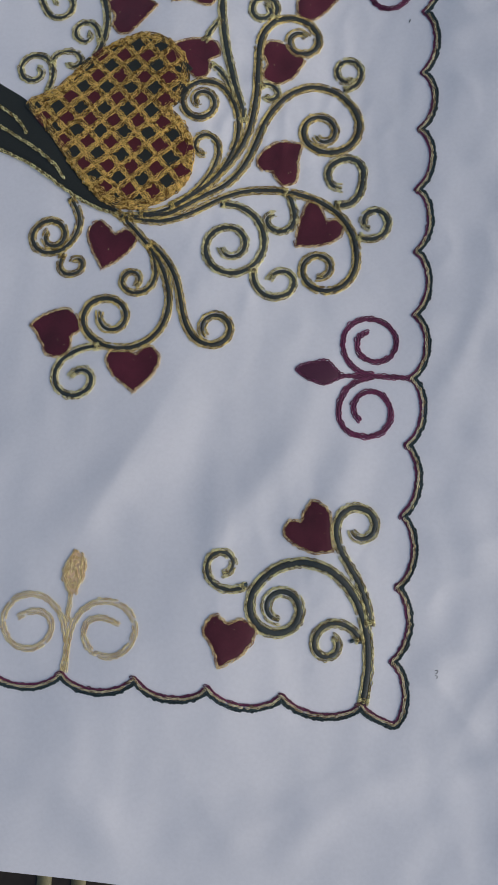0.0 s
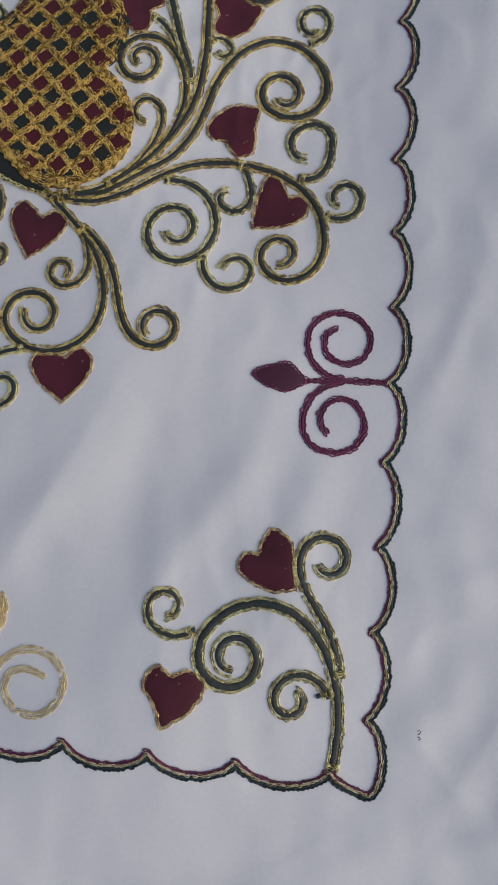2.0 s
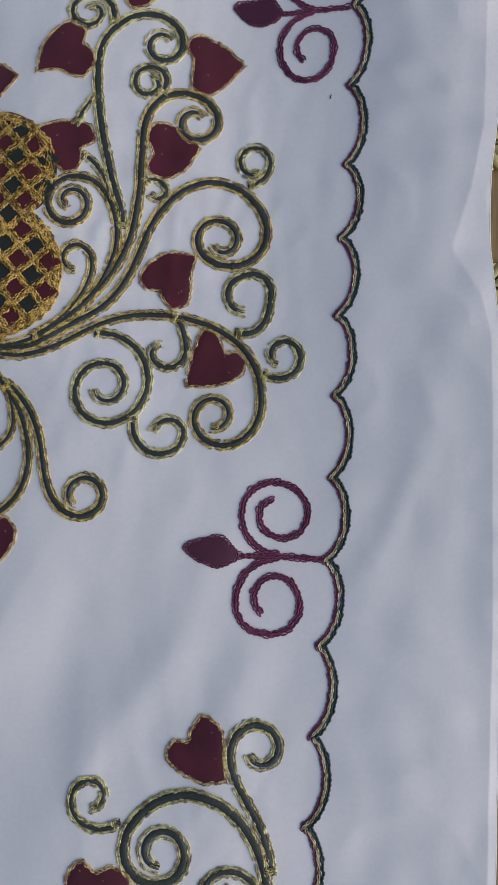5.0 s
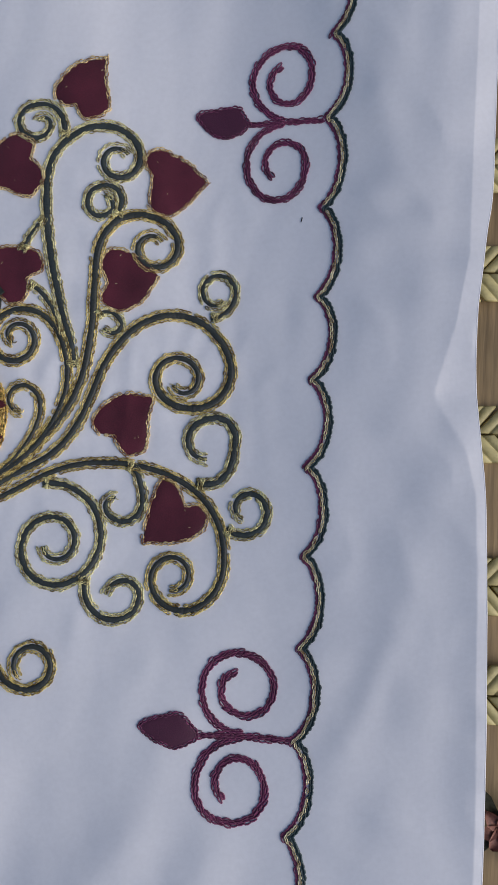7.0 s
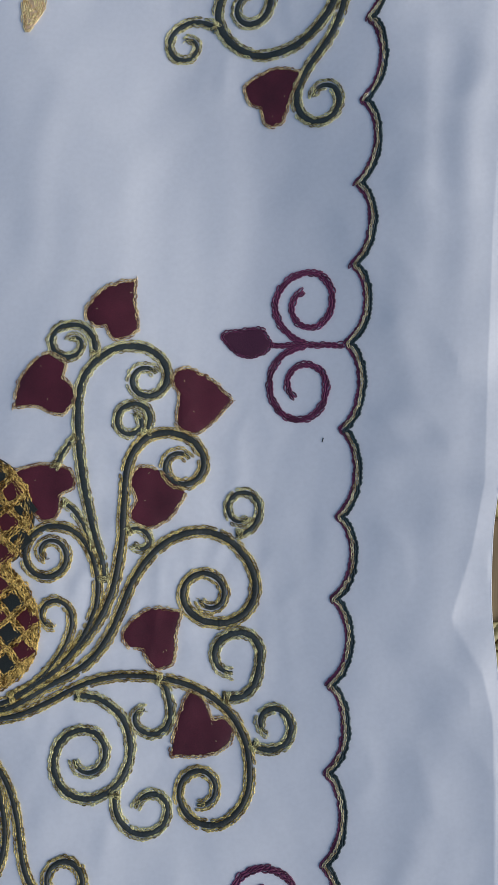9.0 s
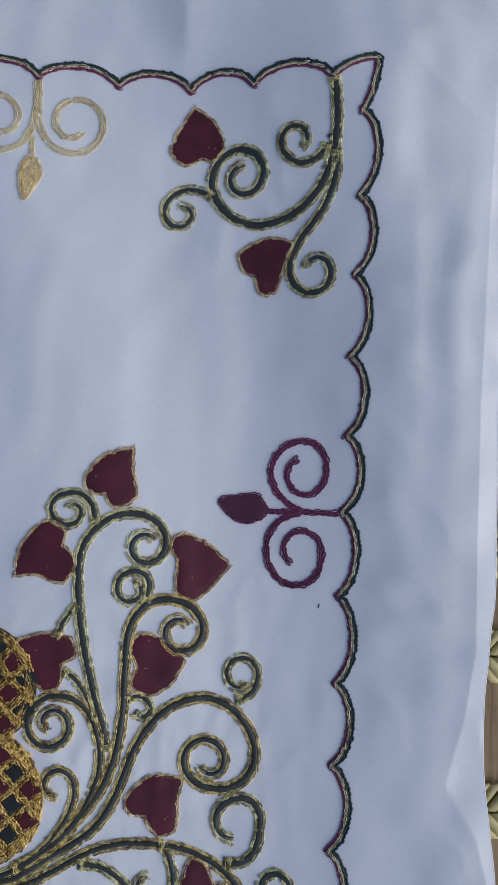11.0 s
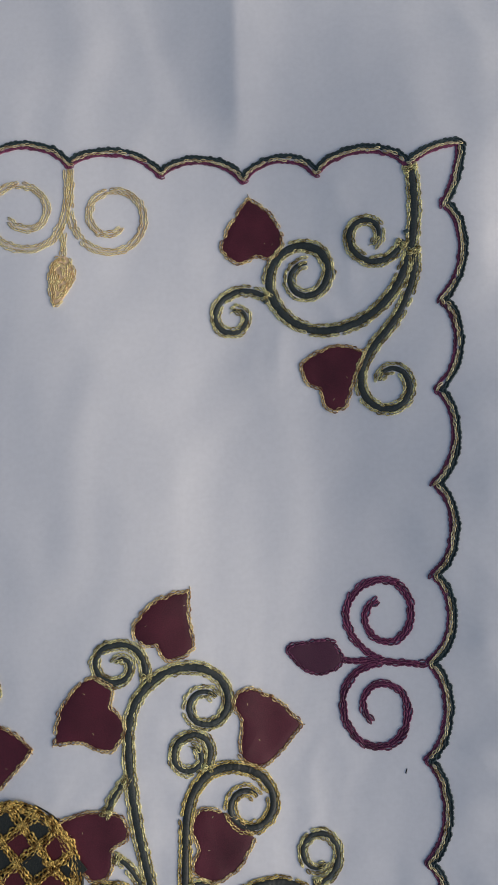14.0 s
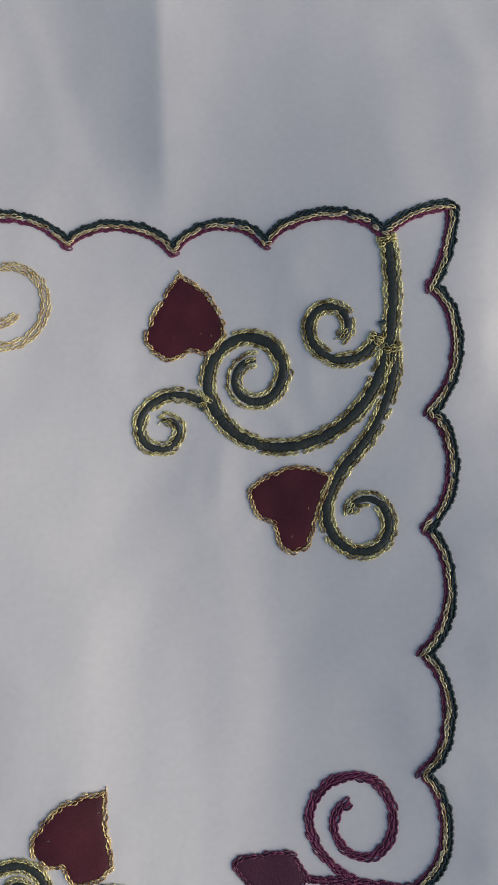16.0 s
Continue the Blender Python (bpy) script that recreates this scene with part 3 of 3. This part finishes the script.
def diamond(va, vb, mat):
    """A lozenge patch with bevelled rim."""
    q = np.array([0.5 * (va + vb), 0.5 * (vb - va), -0.5 * (va + vb), 0.5 * (va - vb)])
    v = [(*(p * s), z) for s, z in ((0.86, 0.0), (0.82, 0.45), (0.55, 0.6)) for p in q]
    f = [(k * 4 + j, k * 4 + (j + 1) % 4, k * 4 + 4 + (j + 1) % 4, k * 4 + 4 + j) for k in range(2) for j in range(4)] + [(8, 9, 10, 11)]
    me = bpy.data.meshes.new("lattice_patch")
    me.from_pydata([tuple(c * MM for c in p) for p in v], [], f)
    me.materials.append(mat)
    return me


def heart_basket():
    line = smooth_path(BASKET, True, 8)[:-1]
    v, f = pad(line, 0.5)
    ob = mesh_object("heart_basket", v, f, GREEN_CLOTH, cloth, "large lattice heart in gold, maroon and dark green")
    o, va, vb = (np.array(q, float) for q in LATTICE)
    va, vb = va - o, vb - o
    red, dark = diamond(va, vb, PATCH_RED), diamond(va, vb, GREEN_CLOTH)
    c = line.mean(0)
    inner = c + (line - c) * 0.95
    for i in range(-12, 13):
        for j in range(-12, 13):
            p = o + i * va + j * vb
            if inside(p, inner):
                patch = new("lattice_patch", red if (i + j) % 2 == 0 else dark)
                patch.parent = ob
                patch.location = (p[0] * MM, p[1] * MM, (float(height(*p)) + 0.5) * MM)
    rows = []
    for along_v, across_v in ((va, vb), (vb, va)):
        for k in range(-13, 13):
            start = o + across_v * (k + 0.5)
            pts = np.array([start + along_v * s for s in np.arange(-14, 14, 0.1)])
            keep = [p for p in pts if inside(p, line)]
            if len(keep) > 12:
                path = np.array(keep)
                rows += [chain(offset(path, d), 1.7, 1.8, 0.95, 0.25, 0.3) for d in (-0.8, 0.8)]
    mesh_object("gold_lattice", *joined(rows), GOLD, ob, "gold chain-stitched lattice")
    ring = np.vstack([line, line[:1]])
    edge = [chain(offset(ring, d), 1.7, 1.9, 0.8, 0.26, 0.3) for d in (-2.4, -1.2, -0.1)]
    edge += [chain(offset(ring[int(len(ring) * 0.70):int(len(ring) * 0.86)], d), 1.7, 1.9, 0.9, 0.26, 0.3) for d in (-3.5, -4.6)]
    mesh_object("dark_rim", *ribbon(offset(ring[int(len(ring) * 0.22):int(len(ring) * 0.42)], 0.9), 1.5, 0.4, (0.3, 0.3)), GREEN_CLOTH, ob, "dark green cord round the rim")
    mesh_object("gold_rim", *joined(edge), GOLD, ob, "thick gold chain-stitched rim")


heart_basket()


# ---- leaf below the basket ----
def leafline(width, x, y, heading, length, bend):
    return mesh_object("gold_vein", *chain(scroll_path(x, y, heading, length, bend), 1.7, 1.9, 1.0, 0.24), PALE_GOLD, leaf, "gold chain-stitched vein")


LEAF = [
    (-258.3, 167.1), (-242.9, 156.9), (-226.4, 147.4), (-213.0, 135.1), (-199.3, 116.4), (-186.2, 101.3),
    (-173.9, 92.4), (-163.6, 86.1), (-163.0, 84.1), (-180.2, 88.9), (-195.8, 97.2), (-213.7, 109.4),
    (-228.3, 117.3), (-239.1, 121.3), (-253.7, 128.2),
]


def leaf_mesh():
    top, low = along(smooth_path(LEAF[:8]), 1.2), along(smooth_path(LEAF[8:][::-1]), 1.2)
    m = 90
    top, low = top[np.linspace(0, len(top) - 1, m).astype(int)], low[np.linspace(0, len(low) - 1, m).astype(int)]
    rows = []
    for s, z in ((-0.2, 0.0), (0.0, 0.5), (0.25, 0.9), (0.5, 1.0), (0.75, 0.9), (0.96, 0.6), (1, -0.2)):
        q = top * (1 - s) + low * s
        rows.append(np.column_stack([q, height(q[:, 0], q[:, 1]) + 0.7 * z]))
    v = np.stack(rows, 1).reshape(-1, 3) * MM
    i = np.arange(m - 1)[:, None, None] * 7
    f = (i + np.array([(j, j + 1, j + 8, j + 7) for j in range(6)])[None]).reshape(-1, 4)
    return mesh_object("leaf_band", v, f, GREEN_CLOTH, cloth, "dark green satin leaf band")


leaf = leaf_mesh()
leafline(1.5, -255.6, 145.6, -32.7, 70.8, [23, -13, -104])
leafline(1.5, -256.8, 156.3, -29.2, 41.6, [38, -41, -112])
leafline(1.5, -253.7, 130.2, -33.6, 101.6, [105, -67, 37, 121])
vine(3.2, -16.6, -168.2, 81.2, 200.4, [27, 142, 180, 260, 406, 426, 366, 891, 851, 1139, 1441, 1913])
vine(2.6, -14.6, -129.7, 99.1, 101.5, [62, 110, 52, -180, -514, -605, -779, -1209])
vine(2.0, -78.3, -113.5, -141.9, 56.7, [-247, -213, -315, -430, -566, -717])
vine(2.2, -19.4, -138.5, 100.2, 57.8, [391, 206, 324, 286, 571, 542, 840])
vine(2.4, -167.1, 86.9, -32.8, 200.2, [-260, -13, -209, -238, -512, -448, -394, -1084, -795, -1619, -1330])
vine(2.4, -145.9, 69.2, -36.3, 117.5, [-111, -144, -111, 134, 473, 790, 913, 976])
vine(2.0, -146.8, 69.2, -59.4, 68.5, [-56, -106, -383, -435, -828, -920])
vine(2.2, -167.6, 7.7, -185.9, 81.5, [246, 126, 364, 449, 379, 840, 620])
vine(2.2, -193.6, 94.4, -57.6, 108.5, [74, -414, -291, -446, -752, -584, -766, -1022, -1675])
vine(1.8, -194.6, 61.5, -104.5, 34.7, [-111, 388, 237, 448, 899])
vine(2.4, -163.4, 84.3, -7.2, 241.5, [-183, 439, 115, -283, -178, -226, -426, -359, -865, -1077, -1866, -2309])
vine(2.4, -108.1, 93.8, 7.2, 144.2, [-281, -410, -351, -465, -564, -578, -761, -974, -1597])
vine(2.2, -86.6, 57.2, -96.5, 58.5, [154, 278, 313, 542, 410])
vine(2.2, -74.1, 103.5, -7.5, 47.6, [-538, -6, -393, -301, -1016])
vine(2.2, -30.9, 80.0, -41.2, 48.7, [286, 277, 346, 457, 659])
vine(2.6, -44.9, 97.4, -7.1, 71.6, [160, 442, 56, 536, 324, 521, 597])
vine(2.8, -159.8, 83.7, 10.4, 268.4, [-493, 636, -207, 471, 208, -271, -430, -738, -496, -1100, -757, -1704, -1712, -3421])
vine(2.8, -153.8, 85.9, -7.2, 228.0, [598, 243, 104, 127, 253, 105, 95, -171, -892, -640, -1400, -1680, -2800])
vine(2.2, -85.2, 207.0, 85.7, 52.8, [-255, 520, 376, 469, 605, 889])
vine(2.8, -98.6, 142.4, 92.7, 180.9, [368, -46, -16, -68, -30, -446, -418, -613, -1066, -1592, -1949])
vine(2.2, -110.4, 241.2, 91.4, 63.0, [-17, 426, 268, 559, 452, 646, 1619])
vine(2.4, -136.5, 91.0, 27.7, 170.6, [-54, 262, 102, 279, 264, 643, 822, 1091, 1250, 2794])
vine(2.0, -136.6, 90.5, 27.5, 75.6, [80, 85, 109, 703, 821])
vine(1.8, -90.2, 164.2, 62.4, 23.3, [-334, -189, -392, -269])
vine(2.0, -43.1, 166.6, 3.7, 51.3, [320, 243, 391, 464, 409, 1000])
vine(1.8, -124.2, 190.2, 66.0, 18.0, [20, -42, 22])
vine(1.8, -119.7, 176.6, -21.3, 26.8, [-96, -54, 6])
vine(2.0, -214.4, 157.8, 67.7, 68.9, [52, 254, 400, 480, 536, 1283])
vine(1.8, -212.0, 175.0, 134.4, 36.8, [-606, -105, -419, -710])
vine(1.8, -185.5, 189.4, 104.4, 45.6, [-88, 265, 458, 375, 1285])
vine(2.4, -188.2, 180.7, 61.4, 103.7, [128, 148, 121, -294, -695, -630, -1173])
vine(2.0, -228.7, 230.7, -66.4, 65.4, [-94, 110, 539, 349, 1452])
vine(3.0, -10.4, 447.7, -75.3, 191.0, [-198, -81, -214, -335, -316, -445, -466, -755, -941, -1029, -1593, -1720])
vine(2.6, -8.1, 415.4, -76.0, 107.1, [-261, -135, -153, 223, 444, 739, 692, 1615])
vine(2.2, -12.1, 418.0, -108.7, 53.5, [-237, -326, -223, -484, -527, -645])
vine(2.2, -64.6, 396.8, 141.3, 57.3, [147, 244, 271, 507, 516, 1164])
maroon(2.8, -18.8, 1.0, 190.3, 112.0, [-543, -396, -347, -540, -375, -490, -618, -584, -718, -1218])
maroon(2.8, -18.7, -0.4, -160.5, 110.5, [-144, 482, 244, 587, 338, 569, 452, 682, 706, 955])
maroon(2.6, -37.6, -1.2, 2.9, 37.7, [1, -6, -8])
maroon(2.8, -17.3, 251.9, 158.0, 103.4, [-151, -324, -437, -377, -624, -312, -752, -644, -1021])
maroon(2.8, -17.2, 251.1, -164.1, 104.1, [65, 462, 274, 430, 604, 305, 693, 767, 653])
maroon(2.6, -33.7, 250.9, 1.6, 33.1, [2, -4, -6])
gold(3.0, -170.8, -164.5, 74.0, 136.3, [245, 172, 375, 503, 558, 589, 549, 1101, 41])
gold(3.0, -169.0, -164.4, 91.2, 134.9, [49, -180, -433, -421, -623, -521, -578, -1061, -21])
gold(2.0, -169.7, -124.5, -92.6, 14.5, [1, -2, 1])
gold(3.0, -151.2, 450.2, -79.8, 129.3, [-146, -98, -551, -410, -511, -633, -546, -1012, -547])
gold(3.0, -149.6, 450.3, -83.0, 121.5, [-195, 198, 471, 483, 526, 635, 694, 1347])
gold(2.0, -150.6, 413.0, 93.7, 13.2, [-2, 8, -6])
heart((-89.5, -155.5), (-92.8, -146.4), (-98.4, -137.9), (-94.1, -129.8), (-86.9, -133.1), (-79.6, -130.9), (-72.4, -136.0), (-77.3, -146.6))
heart((-35.1, -93.1), (-46.8, -94.6), (-60.3, -87.5), (-58.7, -80.1), (-52.9, -79.4), (-47.7, -68.8), (-38.7, -72.9), (-37.0, -84.4))
heart((-171.3, 53.2), (-178.6, 65.1), (-181.5, 75.0), (-175.3, 81.5), (-166.3, 73.4), (-159.4, 76.2), (-153.1, 70.7), (-161.1, 59.7))
heart((-209.3, 19.3), (-203.0, 12.1), (-196.4, 2.1), (-186.0, 3.8), (-184.4, 13.4), (-180.0, 18.7), (-187.5, 28.5), (-200.5, 25.9))
heart((-146.8, -16.4), (-158.1, -7.8), (-163.0, 0.7), (-159.4, 7.2), (-147.2, 4.4), (-140.3, 9.0), (-133.8, 3.3), (-137.4, -7.0))
heart((-94.2, 277.2), (-108.2, 272.3), (-115.7, 261.4), (-111.8, 255.6), (-106.9, 255.9), (-101.8, 249.9), (-92.4, 254.7), (-94.4, 269.2))
heart((-48.5, 225.6), (-55.8, 216.0), (-63.7, 210.1), (-71.6, 213.4), (-71.8, 226.8), (-75.6, 234.0), (-69.5, 238.8), (-57.1, 233.7))
heart((-145.0, 217.0), (-142.7, 230.5), (-133.2, 241.7), (-123.9, 239.1), (-124.0, 232.0), (-117.8, 224.2), (-122.8, 214.7), (-134.0, 217.6))
heart((-141.0, 188.7), (-130.7, 191.9), (-118.5, 191.2), (-114.5, 184.1), (-120.1, 179.5), (-120.9, 170.1), (-127.5, 167.9), (-134.4, 176.7))
heart((-65.7, 183.1), (-72.0, 172.3), (-81.1, 167.4), (-88.9, 171.5), (-87.2, 179.0), (-90.3, 187.1), (-86.1, 193.8), (-74.0, 190.8))
heart((-64.4, 132.2), (-77.9, 132.6), (-88.5, 123.3), (-87.1, 116.3), (-80.9, 115.5), (-74.6, 107.6), (-67.0, 110.4), (-66.1, 122.2))
heart((-64.9, 71.6), (-63.6, 85.0), (-59.1, 98.1), (-52.6, 95.7), (-49.0, 88.2), (-42.0, 88.0), (-39.2, 82.0), (-46.8, 73.9))
heart((-153.7, 214.0), (-160.2, 205.6), (-169.9, 195.8), (-178.3, 199.4), (-178.7, 208.0), (-183.4, 216.5), (-175.5, 223.1), (-163.0, 220.4))
heart((-74.8, 439.3), (-65.6, 432.3), (-60.2, 421.6), (-64.5, 414.8), (-71.2, 415.3), (-78.1, 412.3), (-85.4, 418.9), (-80.2, 431.1))
heart((-25.3, 375.2), (-37.7, 377.4), (-49.9, 371.3), (-48.8, 363.1), (-43.7, 360.5), (-40.0, 352.0), (-33.2, 352.8), (-29.6, 364.2))
bud((-59.8, 1.2), (-53.7, 4.5), (-45.9, 6.7), (-41.3, 4.5), (-36.5, -0.7), (-39.6, -4.1), (-44.6, -6.2), (-50.7, -4.9), (-55.4, -2.8))
bud((-54.8, 254.1), (-52.7, 256.2), (-45.6, 257.6), (-37.9, 258.5), (-33.9, 254.3), (-32.4, 251.2), (-36.0, 247.1), (-42.3, 245.3), (-47.5, 246.7), (-52.1, 250.6))
goldbud((-169.5, -102.5), (-164.5, -106.6), (-163.6, -113.9), (-166.4, -121.4), (-169.0, -125.0), (-173.3, -120.4), (-175.0, -113.9), (-172.6, -107.8))
goldbud((-152.7, 391.5), (-146.4, 401.3), (-147.0, 409.6), (-150.6, 413.0), (-154.9, 409.6), (-155.7, 402.0))

# ---- loose threads and pencil marks ----
def stroke(name, points, width, mat, rise=0.25):
    return mesh_object(name, *ribbon(smooth_path(points), width, rise, (1, 1)), mat, cloth)


stroke("pencil_mark", [(18.5, -148.8), (20.0, -148.6), (19.6, -149.8), (18.8, -150.3)], 0.35, BLACK, 0.1)
stroke("pencil_mark", [(18.6, -151.2), (20.1, -151.6), (19.2, -152.6)], 0.35, BLACK, 0.1)
stroke("loose_thread", [(-7.6, 209.0), (-7.2, 210.8)], 0.5, BLACK, 0.3)
for kx, ky in ((-78.8, -113.2), (-23.5, -137.5), (-66.5, 396.5), (-11.0, 421.0)):
    stroke("thread_knot", [(kx - 0.9, ky - 0.4), (kx, ky), (kx + 0.9, ky + 0.5)], 1.9, GREEN, 1.1)
